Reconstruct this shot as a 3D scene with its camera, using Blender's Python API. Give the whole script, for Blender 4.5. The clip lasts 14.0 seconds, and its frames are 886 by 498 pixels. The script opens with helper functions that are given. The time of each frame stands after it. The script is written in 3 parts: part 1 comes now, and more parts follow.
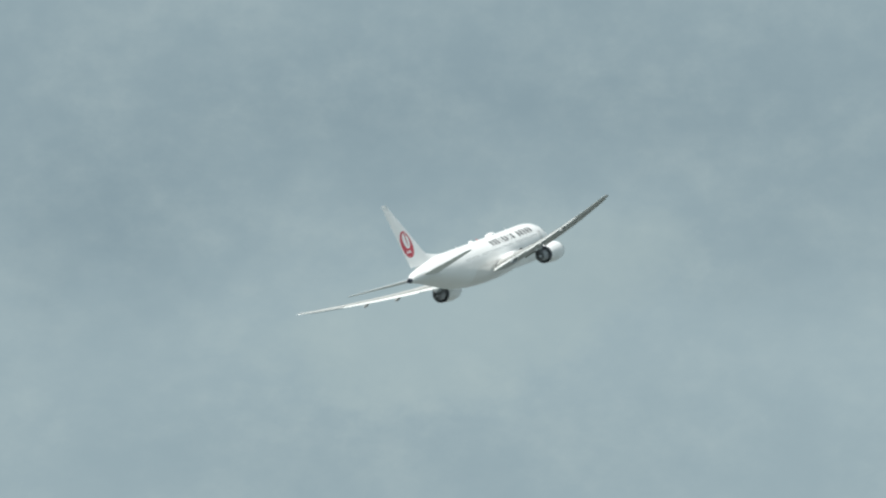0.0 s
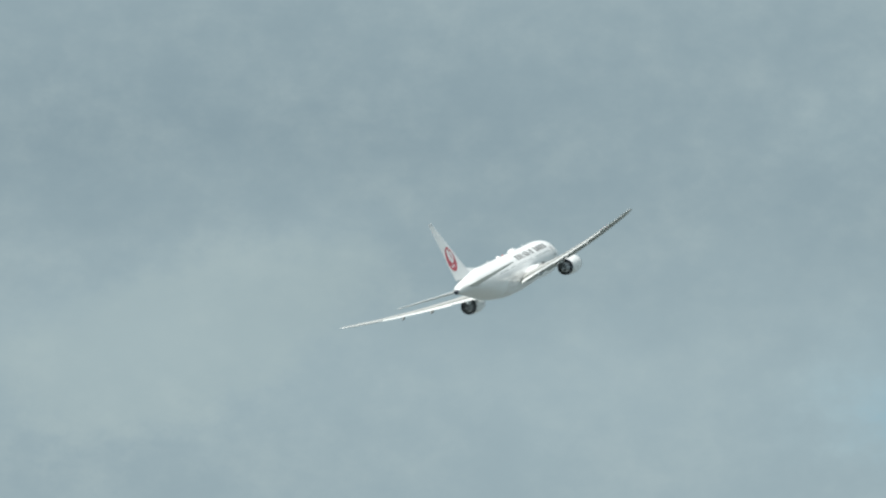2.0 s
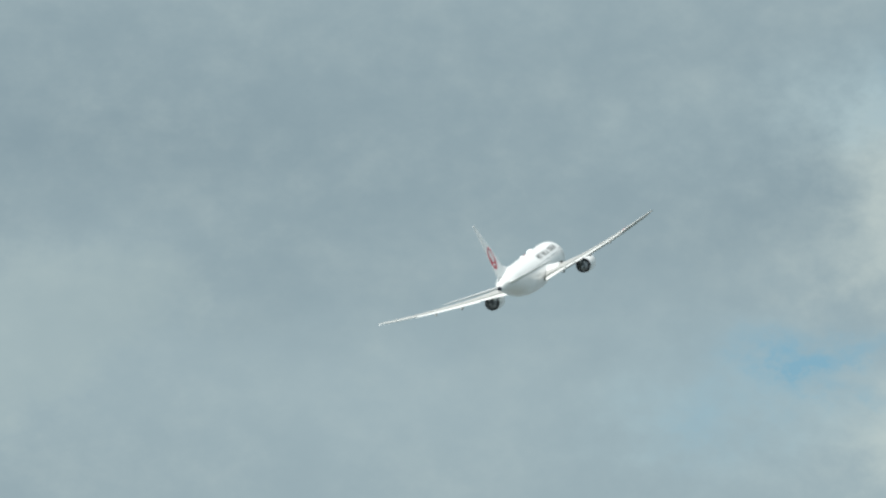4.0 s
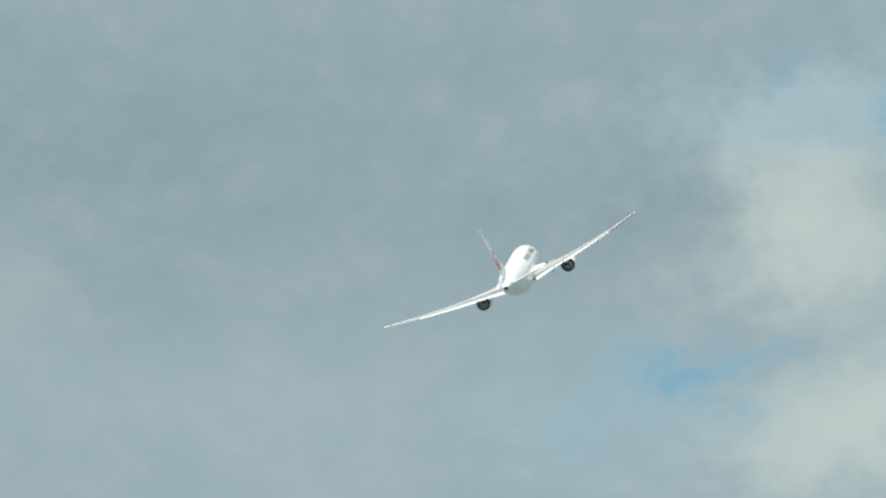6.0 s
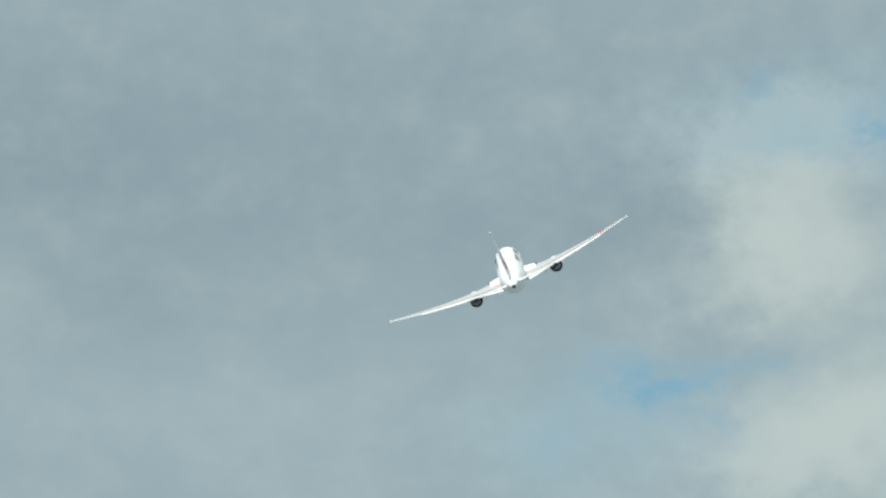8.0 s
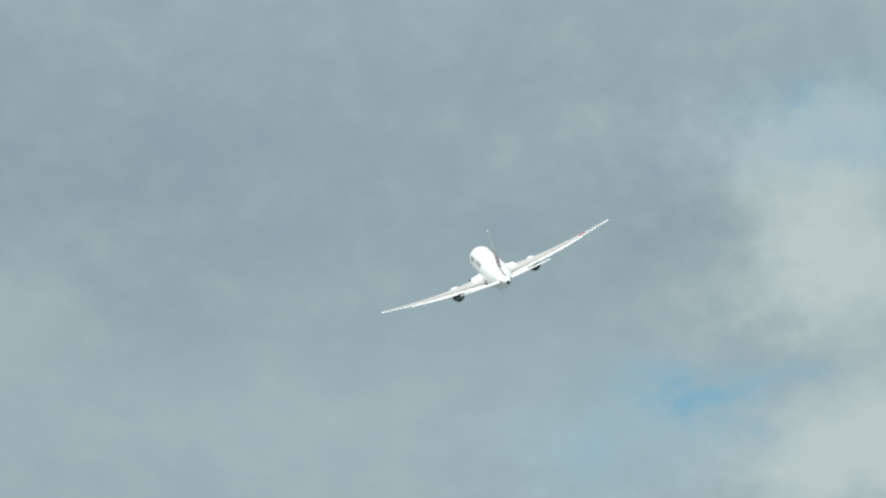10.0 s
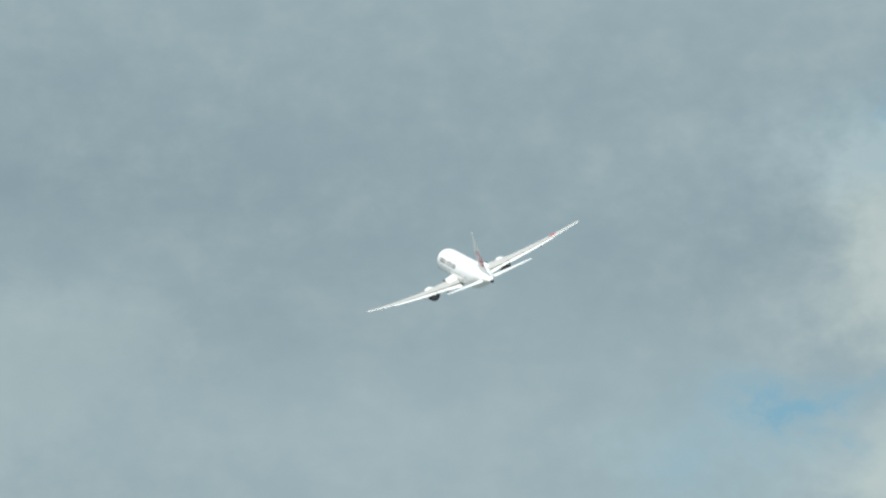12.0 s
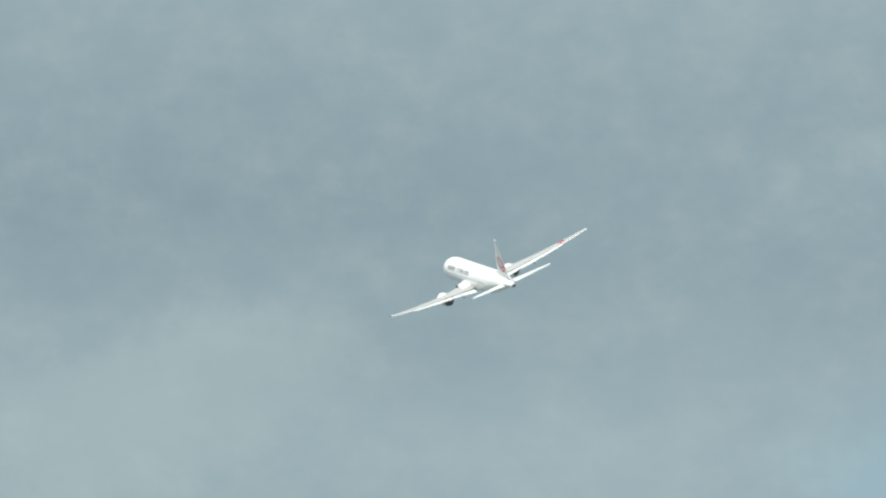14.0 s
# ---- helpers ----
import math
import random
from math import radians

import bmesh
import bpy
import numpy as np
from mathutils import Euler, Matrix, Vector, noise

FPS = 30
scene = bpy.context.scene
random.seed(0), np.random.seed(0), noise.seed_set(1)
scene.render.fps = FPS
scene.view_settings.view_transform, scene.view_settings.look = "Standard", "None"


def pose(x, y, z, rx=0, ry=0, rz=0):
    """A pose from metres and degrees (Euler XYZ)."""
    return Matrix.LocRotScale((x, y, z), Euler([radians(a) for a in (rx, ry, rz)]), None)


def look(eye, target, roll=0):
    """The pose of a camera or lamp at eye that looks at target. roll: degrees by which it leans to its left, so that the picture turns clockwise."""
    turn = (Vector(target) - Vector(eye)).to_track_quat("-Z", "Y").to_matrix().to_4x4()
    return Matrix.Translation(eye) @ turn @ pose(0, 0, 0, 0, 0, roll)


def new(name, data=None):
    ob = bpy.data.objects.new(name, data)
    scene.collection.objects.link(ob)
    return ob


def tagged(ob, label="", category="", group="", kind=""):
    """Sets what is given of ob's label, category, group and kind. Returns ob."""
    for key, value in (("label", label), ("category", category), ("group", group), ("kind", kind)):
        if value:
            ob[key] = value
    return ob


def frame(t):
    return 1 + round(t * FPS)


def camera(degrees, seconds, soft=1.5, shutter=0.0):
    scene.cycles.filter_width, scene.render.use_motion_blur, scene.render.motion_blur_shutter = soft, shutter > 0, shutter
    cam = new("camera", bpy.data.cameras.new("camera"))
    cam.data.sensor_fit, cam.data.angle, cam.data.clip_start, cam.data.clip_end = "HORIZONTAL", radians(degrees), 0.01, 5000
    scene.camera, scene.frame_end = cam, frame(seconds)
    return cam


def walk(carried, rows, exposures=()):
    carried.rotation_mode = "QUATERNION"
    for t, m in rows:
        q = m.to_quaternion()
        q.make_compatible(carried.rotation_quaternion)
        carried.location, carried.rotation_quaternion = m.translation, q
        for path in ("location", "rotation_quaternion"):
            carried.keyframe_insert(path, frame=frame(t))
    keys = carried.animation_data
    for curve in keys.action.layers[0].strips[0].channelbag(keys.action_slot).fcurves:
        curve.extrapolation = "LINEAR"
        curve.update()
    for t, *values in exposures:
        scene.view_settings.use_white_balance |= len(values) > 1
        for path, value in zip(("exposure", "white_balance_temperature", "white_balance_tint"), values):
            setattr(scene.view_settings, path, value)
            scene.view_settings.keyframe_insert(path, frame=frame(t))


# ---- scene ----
# ---- camera: a long lens, turned by hand to follow the aircraft ----
cam = camera(3.75, 14.0, soft=2.4)
CAMERA_ROWS = [
    (0, pose(0, 0, 1.7, 98.3800, 0, 3.0562)),
    (0.5, pose(0, 0, 1.7, 98.4097, 0, 2.6802)),
    (1, pose(0, 0, 1.7, 98.4509, 0, 2.3889)),
    (1.5, pose(0, 0, 1.7, 98.4783, 0, 2.0114)),
    (2, pose(0, 0, 1.7, 98.4870, 0, 1.7768)),
    (2.5, pose(0, 0, 1.7, 98.4881, 0, 1.5365)),
    (3, pose(0, 0, 1.7, 98.4986, 0, 1.3425)),
    (3.2, pose(0, 0, 1.7, 98.5052, 0, 1.2747)),
    (3.7, pose(0, 0, 1.7, 98.5203, 0, 1.0496)),
    (4.2, pose(0, 0, 1.7, 98.5354, 0, 0.8547)),
    (4.7, pose(0, 0, 1.7, 98.5505, 0, 0.6894)),
    (5.3, pose(0, 0, 1.7, 98.5686, 0, 0.5288)),
    (5.5, pose(0, 0, 1.7, 98.5715, 0, 0.4771)),
    (6, pose(0, 0, 1.7, 98.5836, 0, 0.4051)),
    (6.5, pose(0, 0, 1.7, 98.5939, 0, 0.3578)),
    (7, pose(0, 0, 1.7, 98.6068, 0, 0.3156)),
    (7.5, pose(0, 0, 1.7, 98.6160, 0, 0.3081)),
    (8, pose(0, 0, 1.7, 98.6310, 0, 0.3013)),
    (8.2, pose(0, 0, 1.7, 98.6344, 0, 0.3062)),
    (8.7, pose(0, 0, 1.7, 98.6441, 0, 0.3284)),
    (9.2, pose(0, 0, 1.7, 98.6537, 0, 0.3687)),
    (9.7, pose(0, 0, 1.7, 98.6633, 0, 0.4260)),
    (10.3, pose(0, 0, 1.7, 98.6749, 0, 0.5159)),
    (10.5, pose(0, 0, 1.7, 98.6763, 0, 0.5475)),
    (11, pose(0, 0, 1.7, 98.6827, 0, 0.6218)),
    (11.5, pose(0, 0, 1.7, 98.6946, 0, 0.7061)),
    (12, pose(0, 0, 1.7, 98.7211, 0, 0.8596)),
    (12.5, pose(0, 0, 1.7, 98.7432, 0, 1.0156)),
    (13, pose(0, 0, 1.7, 98.7664, 0, 1.3007)),
    (13.5, pose(0, 0, 1.7, 98.7810, 0, 1.4262)),
    (14, pose(0, 0, 1.7, 98.7964, 0, 1.6706)),
]
walk(cam, CAMERA_ROWS)

# ---- world and sun ----
SUN_AZ, SUN_EL = 222.0, 56.0          # compass degrees from +Y to +X, degrees up


def nodes_of(tree):
    tree.nodes.clear()
    return tree.nodes, tree.links


class Net:
    """Small helper to chain math nodes."""

    def __init__(self, tree):
        self.tree, self.nodes, self.links = tree, tree.nodes, tree.links

    def put(self, socket, value):
        if isinstance(value, (int, float)):
            socket.default_value = value
        elif isinstance(value, tuple):
            socket.default_value = value
        else:
            self.links.new(value, socket)

    def math(self, op, a, b=0.0, c=0.0, clamp=False):
        n = self.nodes.new("ShaderNodeMath")
        n.operation, n.use_clamp = op, clamp
        for s, v in zip(n.inputs, (a, b, c)):
            self.put(s, v)
        return n.outputs[0]

    def noise(self, vector, scale, detail=4.0, rough=0.55):
        n = self.nodes.new("ShaderNodeTexNoise")
        self.put(n.inputs["Vector"], vector)
        n.inputs["Scale"].default_value = scale
        n.inputs["Detail"].default_value = detail
        n.inputs["Roughness"].default_value = rough
        return n.outputs[0]

    def mix(self, fac, a, b):
        n = self.nodes.new("ShaderNodeMix")
        n.data_type = "RGBA"
        self.put(n.inputs[0], fac)
        self.put(n.inputs[6], a)
        self.put(n.inputs[7], b)
        return n.outputs[2]

    def smooth(self, value, lo, hi):
        n = self.nodes.new("ShaderNodeMapRange")
        n.interpolation_type = "SMOOTHSTEP"
        self.put(n.inputs[0], value)
        n.inputs[1].default_value, n.inputs[2].default_value = lo, hi
        return n.outputs[0]


def srgb(r, g, b):
    def lin(v):
        v /= 255.0
        return v / 12.92 if v <= 0.04045 else ((v + 0.055) / 1.055) ** 2.4
    return (lin(r), lin(g), lin(b), 1.0)


def make_sky():
    world = bpy.data.worlds.new("overcast_sky")
    scene.world = world
    world.use_nodes = True
    nodes, links = nodes_of(world.node_tree)
    k = Net(world.node_tree)
    coord = nodes.new("ShaderNodeTexCoord")
    split = nodes.new("ShaderNodeSeparateXYZ")
    links.new(coord.outputs["Generated"], split.inputs[0])
    deg = 180 / math.pi
    az = k.math("MULTIPLY", k.math("ARCTAN2", split.outputs[0], split.outputs[1]), deg)
    el = k.math("MULTIPLY", k.math("ARCSINE", split.outputs[2]), deg)
    # the clouds' own plane, in degrees; drawn out sideways near the horizon
    flat = nodes.new("ShaderNodeCombineXYZ")
    links.new(az, flat.inputs[0])
    k.put(flat.inputs[1], k.math("MULTIPLY", el, 1.3))
    plane = flat.outputs[0]

    def wave(scale, detail, rough=0.55, shift=0.0):
        v = nodes.new("ShaderNodeVectorMath")
        v.operation = "ADD"
        links.new(plane, v.inputs[0])
        v.inputs[1].default_value = (shift, shift * 0.7, shift * 0.3)
        return k.math("SUBTRACT", k.noise(v.outputs[0], scale, detail, rough), 0.5)

    big, mid, fine = wave(0.9, 3.0), wave(2.4, 6.0, 0.60, 3.0), wave(8.0, 5.0, 0.62, 7.0)
    # uneven, billowing edges for the cloud forms
    az_w = k.math("ADD", az, k.math("ADD", k.math("MULTIPLY", wave(3.2, 6.0, 0.6, 11.0), 0.42), k.math("MULTIPLY", fine, 0.16)))
    el_w = k.math("ADD", el, k.math("ADD", k.math("MULTIPLY", wave(3.6, 6.0, 0.6, 17.0), 0.36), k.math("MULTIPLY", fine, 0.14)))

    def puff(a, e, ra, re, lean=0.0):
        da = k.math("SUBTRACT", az_w, a)
        de = k.math("SUBTRACT", k.math("SUBTRACT", el_w, e), k.math("MULTIPLY", da, lean))
        q = k.math("ADD", k.math("POWER", k.math("ABSOLUTE", k.math("DIVIDE", da, ra)), 2.0),
                   k.math("POWER", k.math("ABSOLUTE", k.math("DIVIDE", de, re)), 2.0))
        return k.math("EXPONENT", k.math("MULTIPLY", q, -1.0))

    def total(items):
        out = None
        for w, *p in items:
            v = k.math("MULTIPLY", puff(*p), w)
            out = v if out is None else k.math("ADD", out, v)
        return out

    # brightness of the grey deck: dim belly of cloud in the middle, paler below and above
    low = k.smooth(k.math("ADD", el_w, k.math("MULTIPLY", big, 0.5)), 8.75, 7.95)
    high = k.smooth(el_w, 9.15, 10.3)
    tone = k.math("ADD", k.math("ADD", k.math("MULTIPLY", low, 0.35), k.math("MULTIPLY", high, 0.34)), 0.24)
    tone = k.math("ADD", tone, k.math("ADD", k.math("MULTIPLY", mid, 0.22), k.math("MULTIPLY", fine, 0.07)))
    tone = k.math("ADD", tone, total([
        (0.12, -2.75, 8.22, 0.55, 0.34, 0.1), (0.16, -2.45, 8.52, 0.50, 0.15, 0.15), (0.09, -1.30, 8.02, 0.80, 0.20), (0.08, -3.40, 7.95, 0.60, 0.30),
        (-0.32, -4.55, 8.42, 0.45, 0.38), (-0.14, -2.50, 9.00, 0.90, 0.18), (-0.16, -3.70, 8.95, 0.70, 0.22), (-0.18, -3.40, 7.50, 1.30, 0.25), (-0.08, -1.70, 8.25, 0.34, 0.26), (-0.08, -2.60, 9.45, 0.60, 0.30),
        (-0.10, 0.34, 8.72, 0.34, 0.26), (-0.06, -1.80, 8.90, 0.60, 0.30), (0.12, -3.10, 8.10, 0.50, 0.30), (0.10, -1.10, 7.80, 0.60, 0.20)]))
    grey = k.mix(k.math("MULTIPLY", tone, 1.0, clamp=True), srgb(136, 157, 166), srgb(165, 185, 191))
    # a pale bank of cloud with a lit, rounded top
    bank = k.math("ADD", total([(1.0, -2.75, 8.18, 0.62, 0.36, 0.1), (0.8, -3.40, 7.92, 0.62, 0.34), (0.5, -2.20, 8.42, 0.40, 0.20)]),
                  k.math("ADD", k.math("MULTIPLY", mid, 0.9), k.math("MULTIPLY", fine, 0.35)))
    grey = k.mix(k.math("MULTIPLY", k.smooth(bank, 0.25, 0.95), 0.45), grey, srgb(165, 183, 185))
    # thin bluish veil round the breaks
    torn = k.math("ADD", 1.0, k.math("ADD", k.math("MULTIPLY", mid, 2.0), k.math("MULTIPLY", fine, 1.6)))
    veil = k.math("MULTIPLY", total([
        (0.95, 1.08, 9.14, 0.48, 0.24), (0.60, 1.45, 9.20, 0.34, 0.32), (0.50, 0.55, 7.86, 0.62, 0.30), (0.10, 0.05, 9.00, 0.35, 0.30),
        (0.30, 0.00, 7.78, 0.34, 0.22)]), torn, clamp=True)
    deck = k.mix(veil, grey, srgb(162, 186, 194))
    # sunlit cream cloud tops
    mass = k.math("ADD", total([
        (0.95, 1.14, 8.74, 0.36, 0.22), (0.60, 1.28, 9.00, 0.42, 0.28), (0.62, 1.38, 8.50, 0.38, 0.20),
        (0.46, 0.94, 8.42, 0.36, 0.18), (1.25, 1.48, 7.88, 0.54, 0.34, 0.2), (0.40, 1.02, 7.74, 0.26, 0.18)]),
        k.math("ADD", k.math("MULTIPLY", mid, 1.0), k.math("MULTIPLY", fine, 0.45)))
    cream = k.smooth(mass, -0.22, 1.38)
    cloud = k.mix(cream, deck, srgb(187, 201, 199))
    # clear gaps between the clouds
    gap = total([
        (0.62, 0.56, 8.08, 0.17, 0.080), (0.52, 0.82, 8.10, 0.20, 0.055, 0.10), (0.36, 1.04, 8.18, 0.14, 0.05), (0.30, 0.80, 7.93, 0.14, 0.05, -0.2),
        (0.20, 0.13, 7.80, 0.20, 0.12), (0.24, 0.52, 7.98, 0.40, 0.20), (0.48, 1.07, 9.32, 0.09, 0.07),
        (0.26, 1.22, 9.12, 0.22, 0.10), (0.68, 1.57, 9.12, 0.13, 0.13)])
    wisps = k.math("ADD", 1.0, k.math("ADD", k.math("MULTIPLY", fine, 2.6), k.math("MULTIPLY", mid, 1.2)))
    gap = k.math("MULTIPLY", gap, wisps, clamp=True)
    sky = nodes.new("ShaderNodeTexSky")
    sky.sky_type, sky.sun_disc = "NISHITA", False
    sky.sun_elevation, sky.sun_rotation = radians(SUN_EL), radians(SUN_AZ)
    clear = nodes.new("ShaderNodeVectorMath")
    clear.operation = "MULTIPLY"
    links.new(sky.outputs[0], clear.inputs[0])
    clear.inputs[1].default_value = (0.070, 0.093, 0.094)
    colour = k.mix(gap, cloud, clear.outputs[0])
    # the overcast is thin and bright round the sun
    toward = nodes.new("ShaderNodeVectorMath")
    toward.operation = "DOT_PRODUCT"
    links.new(coord.outputs["Generated"], toward.inputs[0])
    a, e = radians(SUN_AZ), radians(SUN_EL)
    toward.inputs[1].default_value = (math.sin(a) * math.cos(e), math.cos(a) * math.cos(e), math.sin(e))
    glow = k.smooth(toward.outputs["Value"], 0.25, 1.0)
    colour = k.mix(k.math("MULTIPLY", glow, 0.9), colour, (1.00, 1.04, 1.03, 1.0))
    back = nodes.new("ShaderNodeBackground")
    links.new(colour, back.inputs[0])
    back.inputs[1].default_value = 1.0
    out = nodes.new("ShaderNodeOutputWorld")
    links.new(back.outputs[0], out.inputs[0])


make_sky()
sun = new("sun", bpy.data.lights.new("sun", "SUN"))
sun.data.energy, sun.data.angle, sun.data.color = 5.0, radians(0.6), (1.0, 0.98, 0.94)
a, e = radians(SUN_AZ), radians(SUN_EL)
sun.matrix_world = look((500 * math.sin(a) * math.cos(e), 500 * math.cos(a) * math.cos(e), 500 * math.sin(e)), (0, 0, 0))


# ---- materials ----
def paint(name, colour, rough=0.32, metal=0.0, grime=0.12, coat=0.4, bump=0.02, streak=None):
    """Aircraft paint or metal: base colour, fine grain and streaks drawn out along the airflow."""
    m = bpy.data.materials.new(name)
    m.use_nodes = True
    nodes, links = nodes_of(m.node_tree)
    k = Net(m.node_tree)
    coord = nodes.new("ShaderNodeTexCoord")
    stretch = nodes.new("ShaderNodeMapping")
    stretch.inputs["Scale"].default_value = (1.6, 0.16, 1.6)
    links.new(coord.outputs["Object"], stretch.inputs[0])
    streaks = k.smooth(k.noise(stretch.outputs[0], 1.3, 6.0, 0.65), 0.42, 0.75)
    patches = k.smooth(k.noise(coord.outputs["Object"], 0.35, 4.0), 0.35, 0.75)
    wear = k.math("MULTIPLY", k.math("ADD", k.math("MULTIPLY", streaks, 0.6), k.math("MULTIPLY", patches, 0.5)), grime, clamp=True)
    base = (*colour, 1.0)
    dirt = (*(streak or tuple(c * 0.55 for c in colour)), 1.0)
    bsdf = nodes.new("ShaderNodeBsdfPrincipled")
    links.new(k.mix(wear, base, dirt), bsdf.inputs["Base Color"])
    links.new(k.math("ADD", k.math("MULTIPLY", wear, 0.6), rough), bsdf.inputs["Roughness"])
    bsdf.inputs["Metallic"].default_value = metal
    bsdf.inputs["Coat Weight"].default_value = coat
    bsdf.inputs["Coat Roughness"].default_value = 0.12
    relief = nodes.new("ShaderNodeBump")
    relief.inputs["Strength"].default_value = bump
    relief.inputs["Distance"].default_value = 0.05
    links.new(k.noise(coord.outputs["Object"], 2.5, 6.0), relief.inputs["Height"])
    links.new(relief.outputs[0], bsdf.inputs["Normal"])
    out = nodes.new("ShaderNodeOutputMaterial")
    links.new(bsdf.outputs[0], out.inputs[0])
    return m


WHITE = paint("white_paint", (0.81, 0.825, 0.82), grime=0.08)
WING_GREY = paint("wing_grey_paint", (0.36, 0.37, 0.36), rough=0.5, grime=0.16, coat=0.05)
BELLY_WHITE = paint("belly_paint", (0.74, 0.74, 0.725), rough=0.4, grime=0.14)
TAIL_GREY = paint("tail_pale_paint", (0.66, 0.69, 0.69), rough=0.4, grime=0.10)
FLAP_GREY = paint("flap_pale_paint", (0.63, 0.66, 0.65), rough=0.42, grime=0.12)
SILVER = paint("bare_metal", (0.72, 0.72, 0.72), rough=0.24, metal=1.0, coat=0.0)
DARK_METAL = paint("burnt_metal", (0.11, 0.125, 0.155), rough=0.45, metal=0.3, grime=0.5, coat=0.0)
NOZZLE_GREY = paint("nozzle_grey", (0.40, 0.43, 0.46), rough=0.4, metal=0.2, grime=0.5, coat=0.0)
RED = paint("signal_red", (0.52, 0.014, 0.04), rough=0.35)
LETTER = paint("lettering_grey", (0.055, 0.065, 0.07), rough=0.4)
GLASS = paint("cabin_glass", (0.52, 0.55, 0.56), rough=0.12, grime=0.05)
COCKPIT_GLASS = paint("cockpit_glass", (0.04, 0.045, 0.05), rough=0.06, grime=0.05)
# wing grey darkened to carry the under-wing shade on the inboard fairing
FAIRING_SHADED = paint("fairing_shaded_grey", (0.24, 0.27, 0.28), rough=0.45)
# near-black that stands for shade in the gap beside the inboard slat
GAP_SHADE = paint("slat_gap_shade", (0.03, 0.03, 0.032), rough=0.7, coat=0.0)
RED_LENS = paint("red_lens", (0.55, 0.05, 0.04), rough=0.15)


def ground_material():
    m = bpy.data.materials.new("coastal_land")
    m.use_nodes = True
    nodes, links = nodes_of(m.node_tree)
    k = Net(m.node_tree)
    coord = nodes.new("ShaderNodeTexCoord")
    fields = k.smooth(k.noise(coord.outputs["Object"], 0.004, 6.0), 0.4, 0.62)
    grass = k.noise(coord.outputs["Object"], 0.5, 8.0, 0.7)
    green = k.mix(grass, (0.04, 0.06, 0.048, 1), (0.09, 0.112, 0.098, 1))
    grey = k.mix(grass, (0.10, 0.115, 0.118, 1), (0.19, 0.20, 0.20, 1))
    bsdf = nodes.new("ShaderNodeBsdfPrincipled")
    links.new(k.mix(fields, green, grey), bsdf.inputs["Base Color"])
    bsdf.inputs["Roughness"].default_value = 0.9
    relief = nodes.new("ShaderNodeBump")
    relief.inputs["Strength"].default_value = 0.4
    links.new(grass, relief.inputs["Height"])
    links.new(relief.outputs[0], bsdf.inputs["Normal"])
    out = nodes.new("ShaderNodeOutputMaterial")
    links.new(bsdf.outputs[0], out.inputs[0])
    return m


# ---- mesh helpers ----
def part(name, bm, material, parent=None, label="", smooth=True):
    me = bpy.data.meshes.new(name)
    bmesh.ops.recalc_face_normals(bm, faces=bm.faces[:])
    for face in bm.faces:
        face.smooth = smooth
    bm.to_mesh(me)
    bm.free()
    me.materials.append(material)
    if smooth:
        me.set_sharp_from_angle(angle=radians(40))
    ob = new(name, me)
    if parent:
        ob.parent = parent
    if label:
        tagged(ob, label)
    return ob


def loft(rings, closed=True, caps=True):
    """A skin over rings of points, all of one length."""
    bm = bmesh.new()
    rows = [[bm.verts.new(p) for p in ring] for ring in rings]
    n = len(rings[0])
    for r0, r1 in zip(rows, rows[1:]):
        for i in range(n if closed else n - 1):
            j = (i + 1) % n
            bm.faces.new((r0[i], r0[j], r1[j], r1[i]))
    if caps:
        bm.faces.new(rows[0])
        bm.faces.new(rows[-1])
    return bm


def revolve(profile, centre, sides=40):
    """A body of revolution about the flight axis. profile: (station, radius)."""
    x, z = centre
    rings = []
    for s, r in profile:
        rings.append([(x + r * math.cos(2 * math.pi * i / sides), STATION0 - s, z + r * math.sin(2 * math.pi * i / sides))
                      for i in range(sides)])
    return loft(rings, caps=False)


STATION0 = 28.0        # station, metres behind the nose, of the aircraft's own origin

# ---- ground ----
bm = bmesh.new()
bmesh.ops.create_circle(bm, cap_ends=True, segments=96, radius=4700)
ground = part("ground", bm, ground_material(), smooth=False)
tagged(ground, "flat open grass and paved land under an overcast sky", "ground", kind="structure")


# ---- the airliner ----
# stations, half width, top and bottom of the hull
HULL = np.array([
    (0.0, 0.06, -0.74, -0.86), (0.25, 0.52, -0.30, -1.28), (0.9, 1.02, 0.22, -1.75), (2.0, 1.55, 0.98, -2.15),
    (3.2, 1.95, 1.82, -2.40), (4.5, 2.25, 2.34, -2.58), (6.0, 2.43, 2.61, -2.68), (8.0, 2.515, 2.705, -2.705),
    (20.0, 2.515, 2.705, -2.705), (34.0, 2.515, 2.705, -2.705), (37.0, 2.50, 2.705, -2.58), (40.0, 2.40, 2.70, -2.20),
    (43.0, 2.15, 2.63, -1.62), (46.0, 1.80, 2.46, -0.98), (49.0, 1.36, 2.16, -0.40), (51.5, 0.95, 1.78, 0.02),
    (53.3, 0.58, 1.36, 0.26), (54.1, 0.40, 1.12, 0.36)])


def hermite(xs, ys, x):
    i = min(max(int(np.searchsorted(xs, x)) - 1, 0), len(xs) - 2)
    d = np.diff(ys) / np.diff(xs)
    def slope(j):
        if j == 0:
            return d[0]
        if j == len(xs) - 1:
            return d[-1]
        return 0.0 if d[j - 1] * d[j] <= 0 else 2 * d[j - 1] * d[j] / (d[j - 1] + d[j])
    h = xs[i + 1] - xs[i]
    u = (x - xs[i]) / h
    return ((2 * u**3 - 3 * u**2 + 1) * ys[i] + (u**3 - 2 * u**2 + u) * h * slope(i)
            + (-2 * u**3 + 3 * u**2) * ys[i + 1] + (u**3 - u**2) * h * slope(i + 1))


